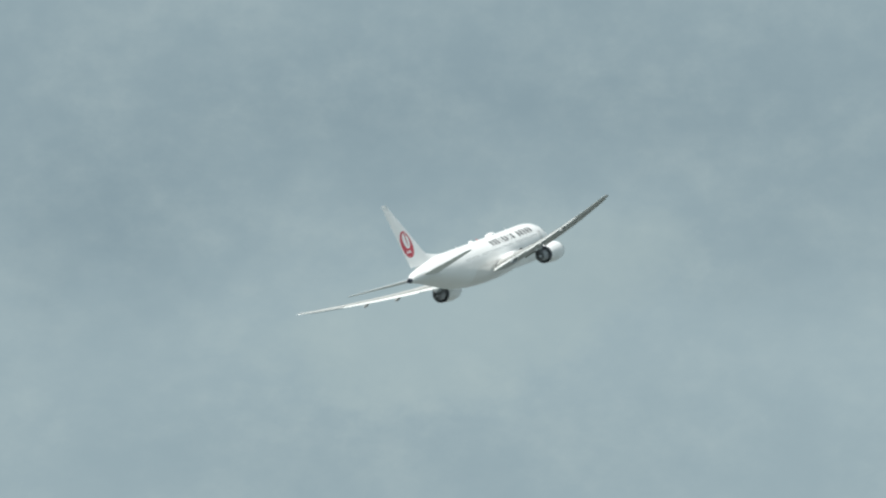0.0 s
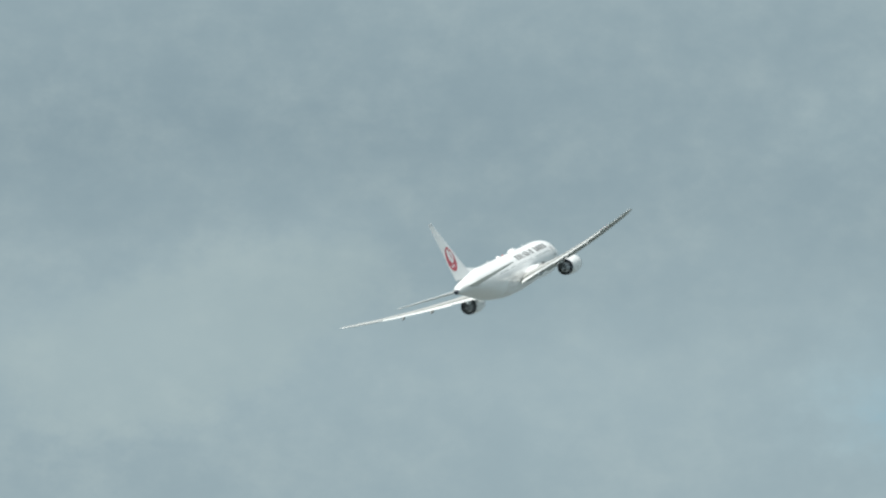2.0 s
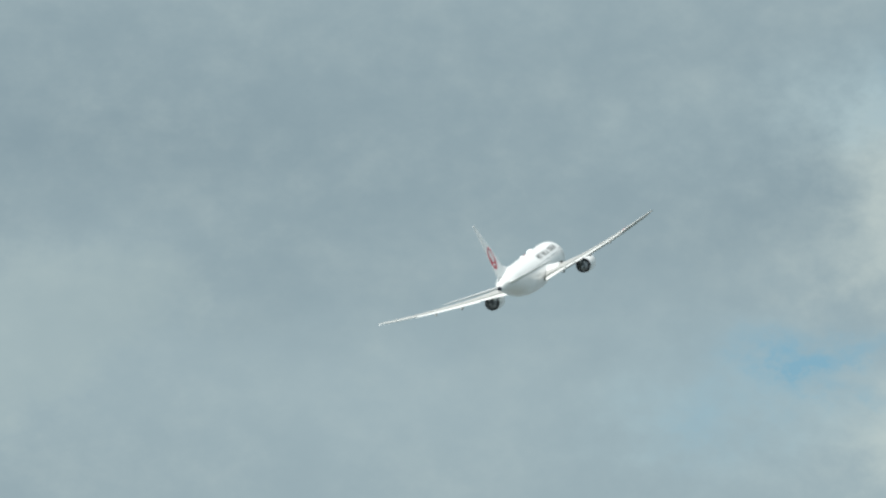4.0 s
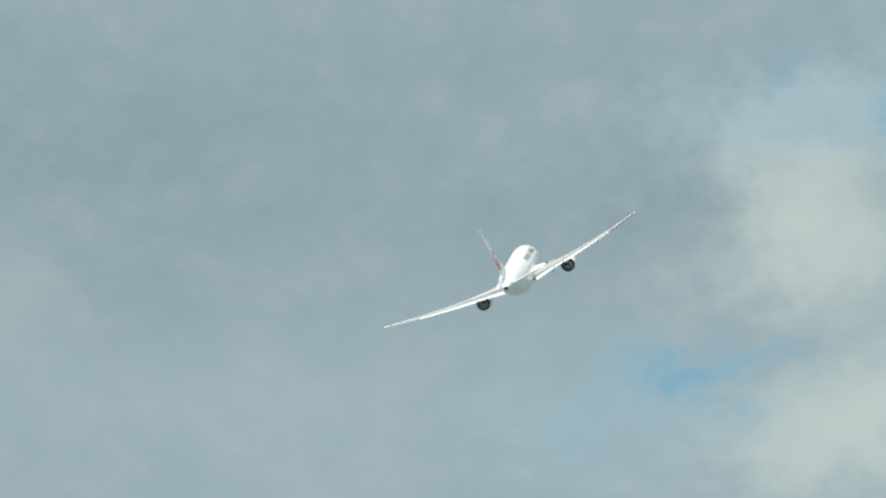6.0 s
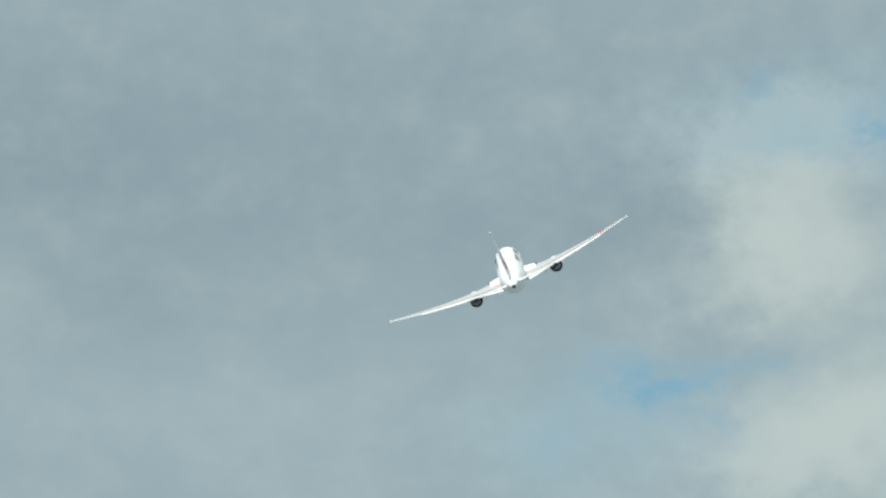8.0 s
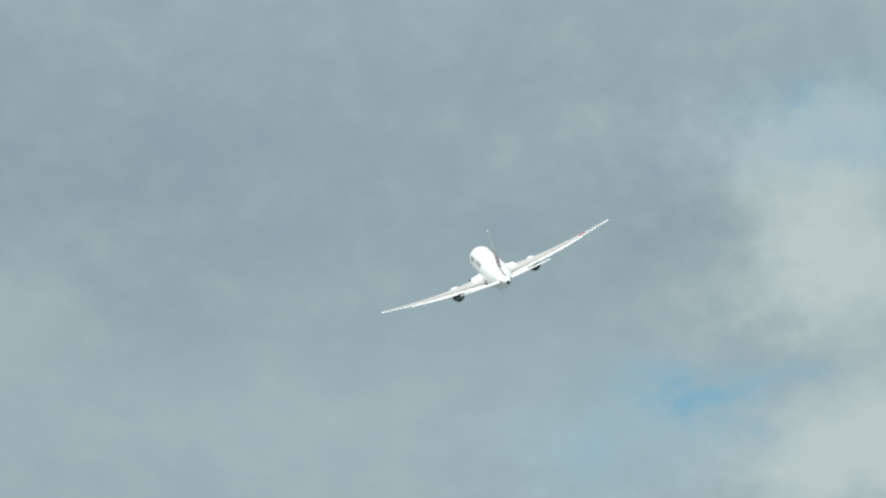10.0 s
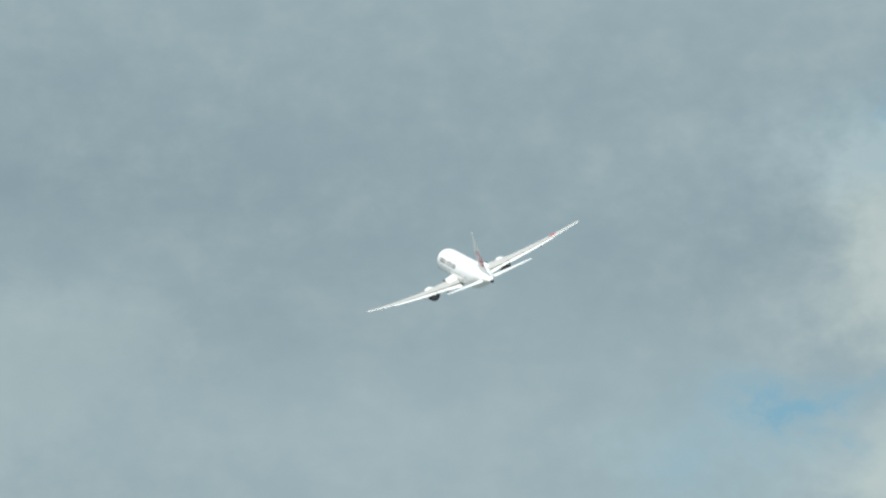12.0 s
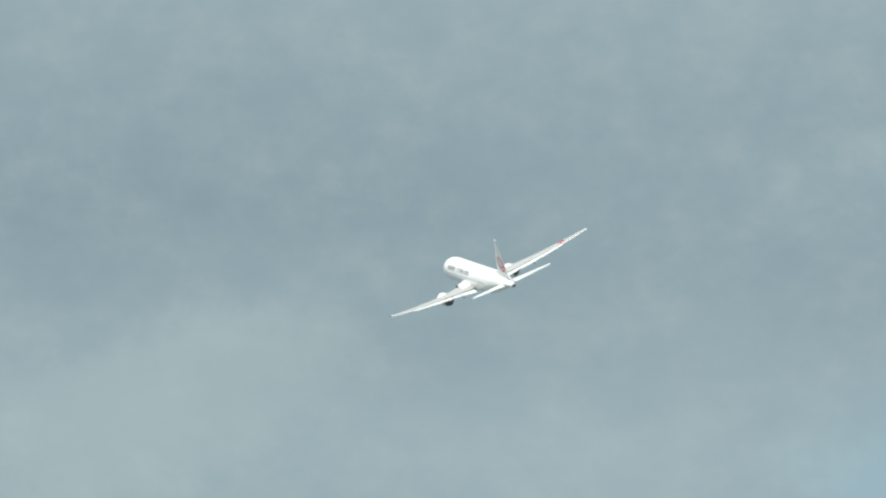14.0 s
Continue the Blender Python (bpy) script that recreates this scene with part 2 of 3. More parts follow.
def hull(s):
    w, t, b = (hermite(HULL[:, 0], HULL[:, c], s) for c in (1, 2, 3))
    return w, t, b


def hull_point(s, z, side, lift=0.0):
    """The point of the hull at station s and height z on one side, lifted off the skin."""
    w, t, b = hull(s)
    zc, hh = (t + b) / 2, (t - b) / 2
    u = max(-0.999, min(0.999, (z - zc) / hh))
    c = math.sqrt(1 - u * u)
    n = Vector((c / w, 0, u / hh)).normalized()
    return Vector((side * (w * c + n.x * lift), STATION0 - s, zc + hh * u + n.z * lift))


def hull_patch(outline, side, lift, rim=0.006):
    """A thin plate that follows the hull. outline: (station, height) corners of one convex shape."""
    bm = bmesh.new()
    upper = [bm.verts.new(hull_point(s, z, side, lift)) for s, z in outline]
    lower = [bm.verts.new(hull_point(s, z, side, lift - rim - 0.01)) for s, z in outline]
    bm.faces.new(upper)
    n = len(outline)
    for i in range(n):
        bm.faces.new((upper[i], upper[(i + 1) % n], lower[(i + 1) % n], lower[i]))
    return bm


def hull_bar(s0, s1, z0, z1, side, lift=0.014, steps=6):
    """A thin upright bar that follows the hull's curve."""
    bm = bmesh.new()
    cols = []
    for s in (s0, s1):
        cols.append([bm.verts.new(hull_point(s, z0 + (z1 - z0) * i / steps, side, lift)) for i in range(steps + 1)])
    for i in range(steps):
        bm.faces.new((cols[0][i], cols[0][i + 1], cols[1][i + 1], cols[1][i]))
    bmesh.ops.solidify(bm, geom=bm.faces[:], thickness=0.01)
    return bm


def airfoil(n=14, thick=0.12, f0=0.0, f1=1.0, camber=0.015):
    """Points (chord fraction, height) round a wing section between two chord fractions, upper side first."""
    def half(f):
        return 5 * thick * (0.2969 * math.sqrt(max(f, 0)) - 0.126 * f - 0.3516 * f**2 + 0.2843 * f**3 - 0.1036 * f**4)
    fs = [f0 + (f1 - f0) * (1 - math.cos(math.pi * i / n)) / 2 for i in range(n + 1)]
    mean = [camber * 4 * f * (1 - f) for f in fs]
    up = [(f, m + half(f) + 0.0008) for f, m in zip(fs, mean)]
    down = [(f, m - half(f) - 0.0008) for f, m in zip(fs, mean)]
    return up + down[::-1] if f0 > 0 else up + down[:0:-1]


def wing_le(x):
    return 18.15 + 0.687 * x + 0.35 * max(0.0, 4.6 - x) * -0.6


def wing_te(x):
    return 29.5 + 0.139 * x if x < 8.2 else 30.64 + (x - 8.2) * 0.386


def wing_z(x):
    u = max(0.0, x - 2.4)
    return -1.62 + 0.091 * u + 0.0036 * u * u


def wing_twist(x):
    return 4.2 - 0.62 * x if x < 8.0 else -0.76 - 3.0 * min(1.0, (x - 8.0) / 15.8)


def wing_thick(x):
    return 0.148 - 0.055 * min(1.0, max(0.0, x - 2.4) / 8.0)


def wing_ring(x, side, section, hinge=None, turn=0.0, shift=(0.0, 0.0)):
    """Section points, in chord fractions, set into the wing at span x; turned about a hinge and shifted (aft, up) if asked."""
    le, chord = wing_le(x), wing_te(x) - wing_le(x)
    tw = radians(wing_twist(x))
    ring = []
    for f, h in section:
        if hinge is not None:
            a = radians(turn)
            df, dh = f - hinge, h
            f, h = hinge + df * math.cos(a) + dh * math.sin(a) + shift[0], -df * math.sin(a) + dh * math.cos(a) + shift[1]
        back, up = (f - 0.4) * chord, h * chord
        s = le + 0.4 * chord + back * math.cos(tw) + up * math.sin(tw)
        z = wing_z(x) - back * math.sin(tw) + up * math.cos(tw)
        ring.append((side * x, STATION0 - s, z))
    return ring


def wing_piece(xs, side, f0, f1, hinge=None, turn=0.0, shift=(0.0, 0.0), n=14, thick=1.0, own=False):
    rings = []
    for x in xs:
        if own:            # a surface with a section of its own
            base = airfoil(10, 0.16, camber=0.03)
            sec = [(f0 + f * (f1 - f0), h * (f1 - f0) - 0.012) for f, h in base]
        else:
            sec = airfoil(n, wing_thick(x) * thick, f0, f1)
        rings.append(wing_ring(x, side, sec, hinge, turn, shift))
    return loft(rings)


def span_steps(a, b, n):
    return [a + (b - a) * i / n for i in range(n + 1)]


def make_wing(plane, side):
    xs = [1.0, 2.4, 3.4, 4.5, 6.0, 7.2, 8.2, 10, 12, 14, 16, 18, 20, 22, 23.2, 23.62]
    rings = [wing_ring(x, side, airfoil(18, wing_thick(x), 0.0, 0.79)) for x in xs]
    tip = [Vector(p) for p in rings[-1]]
    mid = sum(tip, Vector()) / len(tip)
    rings.append([tuple(mid + (p - mid) * 0.72 + Vector((side * 0.16, -0.12, 0.02))) for p in tip])
    wing = part("wing", loft(rings), WING_GREY, plane, "swept pale grey wing with slightly lowered flaps")
    # trailing edge
    part("inboard_flap", wing_piece(span_steps(2.62, 6.35, 3), side, 0.765, 1.01, 0.765, 2, (0.0, 0.004), own=True), FLAP_GREY, wing, "pale lowered flap")
    part("inboard_aileron", wing_piece(span_steps(6.45, 8.15, 2), side, 0.765, 1.0, 0.765, 3, (0.0, 0.002), own=True), FLAP_GREY, wing)
    part("outboard_flap", wing_piece(span_steps(8.25, 17.95, 6), side, 0.765, 1.015, 0.765, 6, (0.0, 0.002), own=True), FLAP_GREY, wing, "long pale lowered flap")
    part("aileron", wing_piece(span_steps(18.05, 23.1, 4), side, 0.765, 1.0, 0.765, -1, (0.0, 0.004), own=True), FLAP_GREY, wing)
    part("wing_tip_fairing", wing_piece(span_steps(23.14, 23.7, 2), side, 0.765, 1.0, 0.765, 0, (0.0, 0.004), own=True), WHITE, wing, "white wing tip")
    # spoilers lie flat on the wing ahead of the flaps
    for a, b in ((3.2, 5.6), (9.0, 11.0), (11.05, 13.1), (13.15, 15.2), (15.25, 17.3)):
        rings = []
        for x in (a, b):
            sec = [(f, h + 0.0025) for f, h in airfoil(8, wing_thick(x), 0.62, 0.785)[:9]]
            low = [(f, h - 0.006) for f, h in reversed(sec)]
            rings.append(wing_ring(x, side, sec + low))
        part("spoiler", loft(rings), WING_GREY, wing)
    # slats
    for a, b in ((4.75, 7.0), (9.0, 12.4), (12.45, 15.9), (15.95, 19.3), (19.35, 22.9)):
        part("slat", wing_piece(span_steps(a, b, 3), side, 0.0, 0.12, 0.12, -14, (-0.035, -0.022), n=8), FLAP_GREY, wing, "pale leading-edge slat")
    # the fixed root of the leading edge stands proud of the slats; a near-black strip paints the shaded gap at its end
    def root_section(x, grow=1.0):
        return [(f, h * grow + 0.050 * (1 - f / 0.55)) for f, h in airfoil(12, wing_thick(x), 0.0, 0.55)]
    part("root_fairing", loft([wing_ring(x, side, root_section(x)) for x in (2.0, 2.8, 3.7, 4.55)]), WHITE, wing, "white wing root fairing")
    part("root_gap_shade", loft([wing_ring(x, side, [p for p in root_section(x, 1.04) if p[0] < 0.20]) for x in (4.56, 4.84)]), GAP_SHADE, wing, "dark strip for the shaded gap at the slat end")
    # flap track fairings; the inboard one is coloured darker for the shade under the wing
    for x, length, deep in ((5.9, 3.2, 0.34), (11.2, 2.5, 0.25), (15.2, 2.1, 0.21)):
        te, z = wing_te(x), wing_z(x) - (wing_te(x) - wing_le(x)) * 0.4 * math.sin(radians(wing_twist(x)))
        rings = []
        for i in range(11):
            u = i / 10
            r = deep * math.sin(math.pi * min(1, 0.04 + u * 0.94)) ** 0.7
            s = te - length * 0.62 + length * u
            zc = z - 0.30 - 0.18 * u
            rings.append([(side * x + 0.5 * r * math.cos(2 * math.pi * j / 12), STATION0 - s, zc + r * math.sin(2 * math.pi * j / 12)) for j in range(12)])
        part("flap_track_fairing", loft(rings), FAIRING_SHADED if x < 7 else WING_GREY, wing, "grey flap track fairing with under-wing shade painted in" if x < 7 else "")
    if side > 0:
        rings = []
        for x in (17.55, 17.95, 18.4, 18.85):
            sec = [(f, h + 0.006) for f, h in airfoil(10, wing_thick(x), 0.02, 0.62)[:11]]
            low = [(f, h - 0.007) for f, h in reversed(sec)]
            rings.append(wing_ring(x, side, sec + low))
        part("wing_marking", loft(rings), RED, wing, "red painted patch")
    return wing


def make_engine(plane, side):
    x, z = side * 7.99, -2.36

    def aft(profile):
        """Stations of a short nacelle: drawn in towards the fan nozzle."""
        return [(23.95 - (23.95 - s) * 0.93 if s < 23.95 else s, r) for s, r in profile]

    nacelle = part("engine_nacelle", revolve(aft([
        (18.05, 1.07), (18.15, 1.17), (18.6, 1.27), (19.4, 1.335), (20.4, 1.35), (21.4, 1.335), (22.4, 1.29), (23.3, 1.215),
        (23.95, 1.14), (23.93, 1.07), (23.2, 1.08), (21.5, 1.05), (19.8, 1.06), (18.6, 0.98), (18.15, 1.0), (18.05, 1.07)]), (x, z)),
        WHITE, plane, "white engine nacelle with a dark exhaust")
    part("inlet_lip", revolve(aft([(18.42, 1.247), (18.2, 1.20), (18.02, 1.08), (18.06, 1.02), (18.2, 0.985), (18.42, 0.968)]), (x, z)), SILVER, nacelle, "bare metal inlet lip")
    part("nozzle_ring", revolve(aft([(23.72, 1.19), (24.02, 1.148), (24.02, 1.085), (23.5, 1.06)]), (x, z)), DARK_METAL, nacelle, "dark fan nozzle ring")
    part("core_cowl", revolve(aft([(21.6, 1.03), (22.6, 0.93), (23.6, 0.84), (24.4, 0.70), (25.1, 0.56), (25.15, 0.50), (24.7, 0.46)]), (x, z - 0.02)), NOZZLE_GREY, nacelle, "dark grey core cowl")
    part("exhaust_plug", revolve(aft([(24.2, 0.44), (24.9, 0.36), (25.5, 0.20), (25.85, 0.03)]), (x, z - 0.02)), NOZZLE_GREY, nacelle, "grey exhaust plug")
    part("fan_bulkhead", revolve(aft([(21.7, 0.9), (21.65, 1.055)]), (x, z)), NOZZLE_GREY, nacelle)
    # fan and spinner behind the inlet
    bm = revolve(aft([(18.75, 0.02), (18.9, 0.14), (19.3, 0.33)]), (x, z), 20)
    part("spinner", bm, DARK_METAL, nacelle)
    for i in range(19):
        t = 2 * math.pi * i / 19
        bm = bmesh.new()
        pts = []
        for r, tw in ((0.3, 0.09), (1.0, 0.15)):
            for d, s in ((-tw, 19.58), (tw, 19.82)):
                pts.append(bm.verts.new((x + r * math.cos(t + d), STATION0 - s, z + r * math.sin(t + d))))
        bm.faces.new((pts[0], pts[1], pts[3], pts[2]))
        bmesh.ops.solidify(bm, geom=bm.faces[:], thickness=0.02)
        part("fan_blade", bm, NOZZLE_GREY, nacelle, smooth=False)
    # pylon up to the wing
    rings = []
    for zz, s0, s1 in ((z + 0.80, 20.4, 26.2), (z + 1.25, 20.9, 27.0), (-1.15, 22.6, 27.6), (-0.85, 23.9, 27.2)):
        ring = []
        for f, h in airfoil(10, 0.085, camber=0.0):
            ring.append((x + h * (s1 - s0), STATION0 - (s0 + f * (s1 - s0)), zz))
        rings.append(ring)
    part("pylon", loft(rings), WHITE, nacelle, "white engine pylon")


# tail fin: leading and trailing edge by height
def fin_le(z):
    return 44.5 + (z - 2.7) * 0.945


def fin_te(z):
    return 52.25 + (z - 2.3) * 0.225


def fin_half(s, z, thick=0.095):
    le, te = fin_le(z), fin_te(z)
    f = min(1, max(0, (s - le) / (te - le)))
    return 5 * thick * (te - le) * (0.2969 * math.sqrt(f) - 0.126 * f - 0.3516 * f**2 + 0.2843 * f**3 - 0.1036 * f**4)


def fin_ring(z, f0, f1, n=14):
    le, te = fin_le(z), fin_te(z)
    pts = []
    for f, h in airfoil(n, 0.095, f0, f1, camber=0.0):
        pts.append((h * (te - le), STATION0 - (le + f * (te - le)), z))
    return pts


def fin_disc(cs, cz, rs, rz, side, lift, n=40, rows=5):
    """A disc that follows one face of the fin: centre by station and height, two radii."""
    bm = bmesh.new()
    def vert(u, v):
        s, z = cs + u * rs, cz + v * rz
        return bm.verts.new((side * (fin_half(s, z) + lift), STATION0 - s, z))
    centre = vert(0, 0)
    last = None
    for k in range(1, rows + 1):
        r = k / rows
        ring = [vert(r * math.cos(2 * math.pi * i / n), r * math.sin(2 * math.pi * i / n)) for i in range(n)]
        for i in range(n):
            j = (i + 1) % n
            if last is None:
                bm.faces.new((centre, ring[i], ring[j]))
            else:
                bm.faces.new((last[i], ring[i], ring[j], last[j]))
        last = ring
    return bm


def make_fin(plane):
    zs = [1.6, 2.4, 3.2, 4.5, 6, 7.5, 9, 10.4, 11.1]
    rings = [fin_ring(z, 0.0, 0.69) for z in zs]
    fin = part("vertical_stabilizer", loft(rings), WHITE, plane, "tall white tail fin with a red round emblem")
    part("rudder", loft([fin_ring(z, 0.695, 1.0) for z in (2.2, 4.5, 6.8, 9, 11.05)]), WHITE, fin)
    tip = [Vector(p) for p in fin_ring(11.1, 0.0, 1.0)]
    mid = sum(tip, Vector()) / len(tip)
    part("fin_tip", loft([tip, [mid + Vector(((p.x - mid.x) * 1.5, (p.y - mid.y) * 0.98, 0.14)) for p in tip],
                          [mid + Vector(((p.x - mid.x) * 1.3, (p.y - mid.y) * 0.84, 0.26)) for p in tip]]), WHITE, fin)
    # dorsal fillet
    rings = []
    for s, top, half in ((39.0, 2.72, 0.05), (41.0, 2.86, 0.10), (43.0, 3.12, 0.16), (44.8, 3.45, 0.22), (46.0, 3.7, 0.25)):
        rings.append([(-half, STATION0 - s, 2.3), (-half * 0.6, STATION0 - s, (2.3 + top) / 2 + 0.2), (0, STATION0 - s, top),
                      (half * 0.6, STATION0 - s, (2.3 + top) / 2 + 0.2), (half, STATION0 - s, 2.3)])
    part("dorsal_fillet", loft(rings), WHITE, fin)
    for side in (-1, 1):
        part("emblem_disc", fin_disc(50.85, 5.45, 1.78, 1.88, side, 0.012), RED, fin, "red round emblem")
        part("emblem_shape", fin_disc(50.72, 5.98, 1.02, 1.12, side, 0.022, 28, 4), WHITE, fin, "white plain shape")
        part("emblem_stem", fin_disc(50.62, 6.0, 0.15, 0.78, side, 0.030, 16, 3), RED, fin)
        part("emblem_stem", fin_disc(50.36, 6.70, 0.36, 0.14, side, 0.034, 16, 3), RED, fin)
        part("emblem_notch", fin_disc(50.72, 7.0, 0.20, 0.26, side, 0.028, 16, 3), RED, fin)
        for ds in (-0.48, 0.0, 0.48):
            part("emblem_bar", fin_disc(51.0 + ds, 4.40 + 0.02 * ds, 0.17, 0.24, side, 0.022, 12, 3), WHITE, fin, "white bar")


def make_tailplane(plane, side):
    def le(x):
        return 46.2 + (x - 1.2) * 0.775
    def te(x):
        return 51.7 + (x - 1.2) * 0.315
    def ring(x, f0, f1):
        c = te(x) - le(x)
        z = 0.69 + (x - 1.2) * 0.123
        t = radians(4.2)           # trimmed nose down
        return [(side * x, STATION0 - (le(x) + 0.5 * c + (f - 0.5) * c * math.cos(t)), z + h * c + (f - 0.5) * c * math.sin(t))
                for f, h in airfoil(12, 0.085, f0, f1, 0.0)]
    xs = [0.7, 2.0, 4.0, 6.0, 8.0, 9.0]
    rings = [ring(x, 0, 0.7) for x in xs]
    tail = part("horizontal_stabilizer", loft(rings), TAIL_GREY, plane, "pale grey horizontal stabilizer")
    part("elevator", loft([ring(x, 0.705, 1.0) for x in (1.3, 4.0, 6.5, 8.95)]), FLAP_GREY, tail)
    tip = [Vector(p) for p in ring(9.02, 0, 1.0)]
    mid = sum(tip, Vector()) / len(tip)
    part("stabilizer_tip", loft([tip, [mid + (p - mid) * 0.95 + Vector((side * 0.18, 0, 0.02)) for p in tip],
                                 [mid + (p - mid) * 0.75 + Vector((side * 0.31, -0.1, 0.03)) for p in tip]]), WHITE, tail)


def make_airliner():
    plane = new("airliner")
    tagged(plane, "white twin-engine jet airliner with red tail emblem, banking in flight", "airplane")
    stations = sorted(set([0, 0.1, 0.25, 0.5, 0.9, 1.4] + [2 + 0.6 * i for i in range(11)] + [8 + 2.0 * i for i in range(14)]
                          + [35 + 0.8 * i for i in range(24)] + [54.1]))
    sides, rings = 56, []
    for s in stations:
        if s > 54.1:
            continue
        w, t, b = hull(s)
        rings.append([(w * math.cos(2 * math.pi * i / sides), STATION0 - s, (t + b) / 2 + (t - b) / 2 * math.sin(2 * math.pi * i / sides))
                      for i in range(sides)])
    fuselage = part("fuselage", loft(rings), WHITE, plane, "long white fuselage with dark grey lettering bars")
    # exhaust of the tail cone
    w, t, b = hull(54.1)
    rings = []
    for s, k_ in ((54.08, 1.0), (54.5, 0.80), (54.52, 0.66), (54.2, 0.60)):
        rings.append([(w * k_ * math.cos(2 * math.pi * i / 24), STATION0 - s, (t + b) / 2 + (t - b) / 2 * k_ * math.sin(2 * math.pi * i / 24)) for i in range(24)])
    part("tail_exhaust", loft(rings), DARK_METAL, plane, "dark exhaust at the end of the tail cone")
    # belly fairing
    rings = []
    for i in range(23):
        u = i / 22
        s = 16.0 + 19.5 * u
        k_ = max(0.0, math.sin(math.pi * u)) ** 0.6
        ring = []
        for j in range(33):
            v = j / 32
            phi = -math.radians(12 + 156 * v)
            swell = 0.985 + 0.15 * k_ * math.sin(math.pi * v) ** 0.75
            ring.append((2.515 * swell * math.cos(phi), STATION0 - s, 2.705 * swell * math.sin(phi)))
        rings.append(ring)
    part("belly_fairing", loft(rings), BELLY_WHITE, plane, "off-white bulged belly fairing")
    for side in (-1, 1):
        make_wing(plane, side)
        make_engine(plane, side)
        make_tailplane(plane, side)
    make_fin(plane)
    # antenna domes along the crown
    for s, length, hw, high in ((19.2, 2.6, 0.62, 0.42), (27.2, 1.1, 0.3, 0.30)):
        rings = []
        for i in range(11):
            u = -1 + 2 * i / 10
            k_ = max(0.04, (1 - abs(u) ** 2.6)) ** 0.5
            rings.append([(hw * k_ * math.cos(2 * math.pi * j / 16), STATION0 - s - u * length / 2, 2.66 + high * k_ * math.sin(2 * math.pi * j / 16)) for j in range(16)])
        part("antenna_dome", loft(rings), WHITE, fuselage, "white antenna dome")
    for s in (12.5, 33.0):
        rings = []
        for z, a0, a1 in ((2.65, 0.0, 0.42), (2.95, 0.2, 0.48), (3.02, 0.3, 0.46)):
            rings.append([(h * 0.5, STATION0 - s - a0 - f * (a1 - a0), z) for f, h in airfoil(6, 0.12, camber=0)])
        part("blade_antenna", loft(rings), WHITE, fuselage)
    rings = [[(0.12 * r * math.cos(2 * math.pi * j / 12), STATION0 - 24.6 + 0.16 * r * math.sin(2 * math.pi * j / 12), 2.70 + h) for j in range(12)]
             for r, h in ((1, -0.03), (1, 0.05), (0.7, 0.12), (0.2, 0.15))]
    part("beacon", loft(rings), RED_LENS, fuselage, "red beacon lens")
    for side in (-1, 1):
        # lettering as plain bars, two words
        for i in range(14):
            if i == 5:
                continue
            s0 = 8.9 + 1.22 * i
            wide = 0.26 if i in (7, 10) else 0.66        # narrow and wide bars
            part("lettering_bar", hull_bar(s0 + 0.33 - wide / 2, s0 + 0.33 + wide / 2, 1.20, 2.00, side), LETTER, fuselage, smooth=False)
        # doors
        for s0, wide, z0, z1 in ((6.6, 1.07, -0.75, 1.13),):
            bm = hull_bar(s0, s0 + wide, z0, z1, side, 0.007)
            part("door", bm, WHITE, fuselage, smooth=False)
        # cockpit panes
        for s0, s1, z0, z1 in ((2.55, 3.05, 0.55, 1.05), (3.1, 3.75, 0.6, 1.15), (3.8, 4.3, 0.62, 1.15)):
            part("cockpit_pane", hull_patch([(s0, z0), (s1, z0), (s1, z1), (s0 + 0.12, z1)], side, 0.03), COCKPIT_GLASS, fuselage, smooth=False)
    # cabin windows share one mesh on each side
    for side in (-1, 1):
        shared = None
        for i in range(62):
            s = 8.6 + 0.56 * i
            if any(a_ < s < b_ for a_, b_ in ((17.4, 18.4), (31.3, 32.3), (42.9, 44.5))) or s > 42.0:
                continue
            if shared is None:
                oct_ = [(8.6 + 0.125 * math.cos(math.pi * (2 * j + 1) / 8) * 1.08, 0.62 + 0.19 * math.sin(math.pi * (2 * j + 1) / 8) * 1.08) for j in range(8)]
                ob = part("cabin_window", hull_patch(oct_, side, 0.016), GLASS, fuselage, smooth=False)
                shared = ob.data
            else:
                ob = new("cabin_window", shared)
                ob.parent = fuselage
                w, t, b = hull(s)
                ob.location = (side * (w - 2.515) * 0.97, -(s - 8.6), 0)
    return plane


airliner = make_airliner()

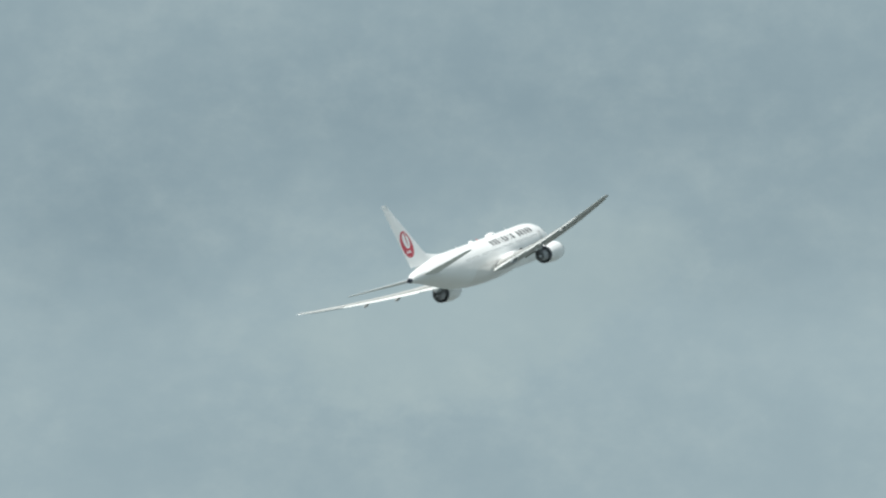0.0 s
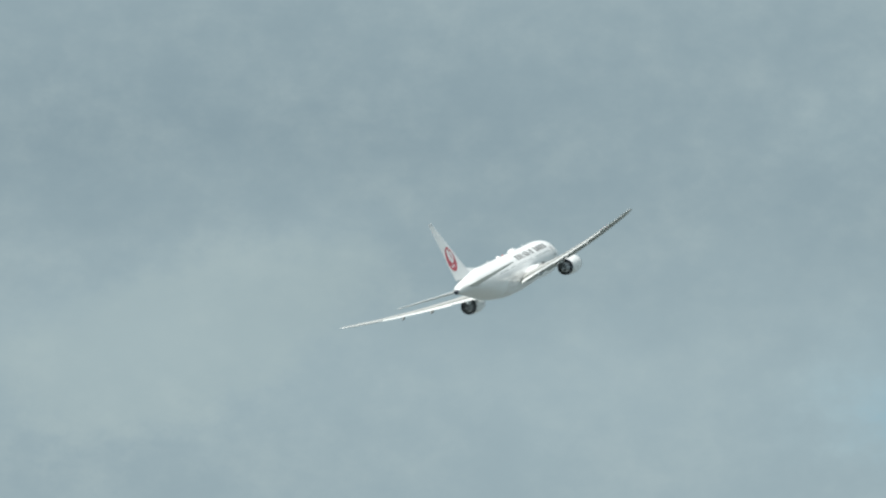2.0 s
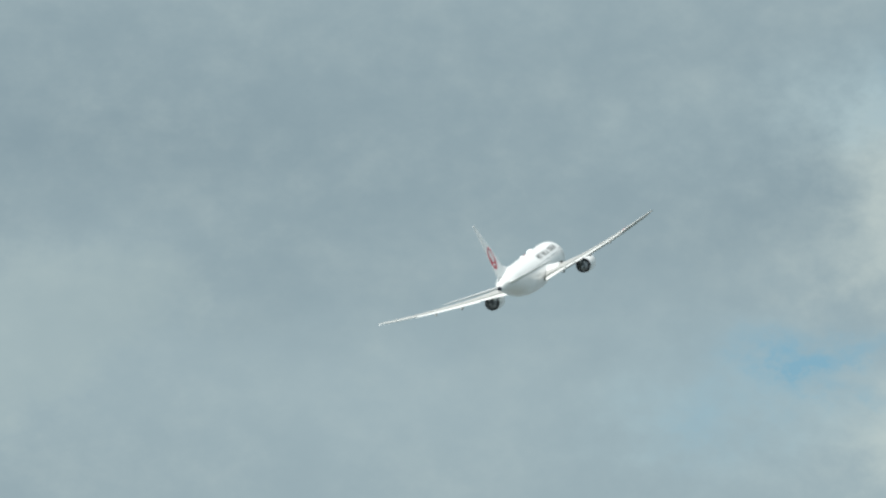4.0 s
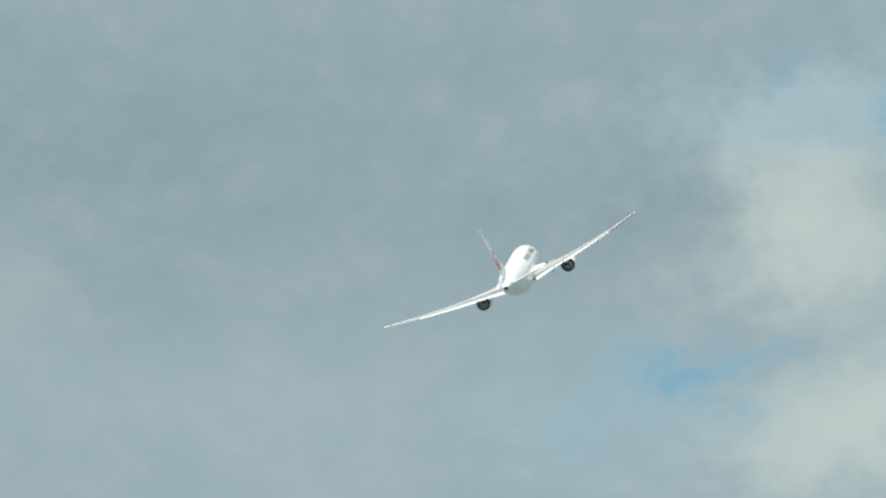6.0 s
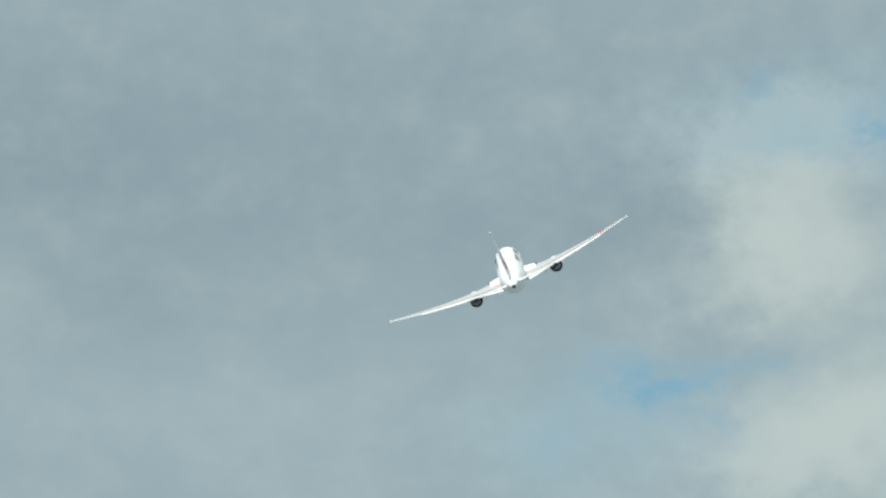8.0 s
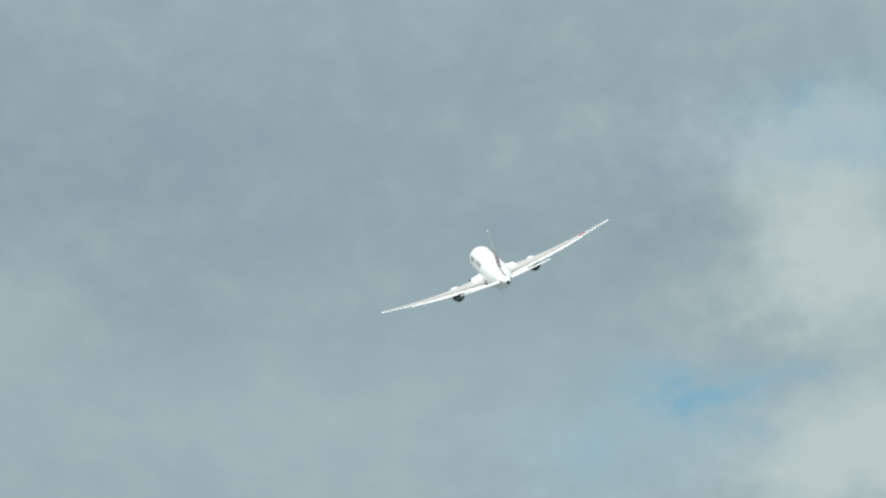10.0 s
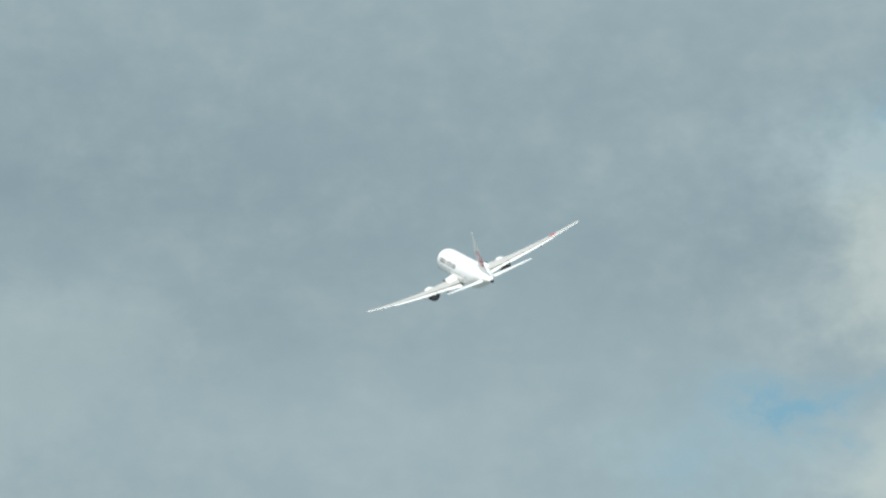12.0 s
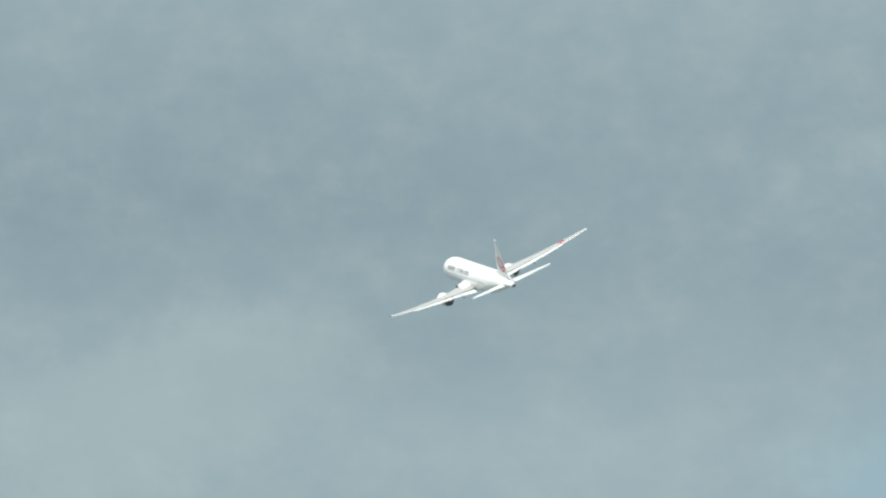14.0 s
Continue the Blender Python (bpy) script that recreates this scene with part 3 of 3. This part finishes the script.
FLIGHT = [
    (0, pose(-92.38, 1814.01, 267.49, 15.546, -16.478, -21.395)),
    (0.5, pose(-81.79, 1850.19, 273.11, 15.747, -18.180, -21.409)),
    (1, pose(-71.44, 1887.29, 278.90, 15.821, -19.260, -20.731)),
    (1.5, pose(-61.48, 1925.17, 284.84, 15.820, -19.313, -19.836)),
    (2, pose(-52.01, 1963.73, 290.90, 15.796, -18.704, -18.696)),
    (2.5, pose(-43.14, 2002.85, 297.07, 15.789, -18.084, -17.577)),
    (3, pose(-34.96, 2042.43, 303.34, 15.826, -18.691, -16.481)),
    (3.2, pose(-31.89, 2058.37, 305.87, 15.852, -18.948, -16.056)),
    (3.7, pose(-24.79, 2098.39, 312.23, 15.937, -19.667, -15.095)),
    (4.2, pose(-18.52, 2138.63, 318.66, 16.043, -20.574, -14.152)),
    (4.7, pose(-13.12, 2178.98, 325.12, 16.156, -21.533, -13.196)),
    (5.3, pose(-7.82, 2227.43, 332.90, 16.281, -22.578, -11.987)),
    (5.5, pose(-6.35, 2243.57, 335.50, 16.312, -22.873, -11.567)),
    (6, pose(-3.32, 2283.83, 342.00, 16.373, -23.298, -10.421)),
    (6.5, pose(-1.20, 2323.92, 348.49, 16.394, -23.321, -9.182)),
    (7, pose(-0.00, 2363.79, 354.96, 16.377, -23.363, -7.875)),
    (7.5, pose(0.30, 2403.38, 361.42, 16.321, -23.427, -6.482)),
    (8, pose(-0.30, 2442.66, 367.84, 16.244, -23.548, -5.065)),
    (8.2, pose(-0.78, 2458.29, 370.40, 16.205, -23.396, -4.487)),
    (8.7, pose(-2.59, 2497.12, 376.79, 16.103, -22.963, -3.046)),
    (9.2, pose(-5.26, 2535.62, 383.14, 15.998, -22.694, -1.625)),
    (9.7, pose(-8.77, 2573.82, 389.46, 15.900, -22.561, -0.244)),
    (10.3, pose(-14.08, 2619.33, 397.02, 15.794, -22.646, 1.343)),
    (10.5, pose(-16.12, 2634.43, 399.54, 15.759, -22.737, 1.852)),
    (11, pose(-21.82, 2672.08, 405.83, 15.682, -23.096, 3.074)),
    (11.5, pose(-28.38, 2709.67, 412.13, 15.614, -23.498, 4.256)),
    (12, pose(-35.84, 2747.33, 418.46, 15.557, -23.987, 5.480)),
    (12.5, pose(-44.25, 2785.18, 424.84, 15.475, -24.556, 6.720)),
    (13, pose(-53.68, 2823.42, 431.30, 15.361, -25.117, 8.133)),
    (13.5, pose(-64.24, 2862.18, 437.87, 15.195, -25.184, 9.457)),
    (14, pose(-76.06, 2901.73, 444.58, 14.987, -25.365, 10.964)),
]


def motions():
    walk(airliner, FLIGHT)


motions()
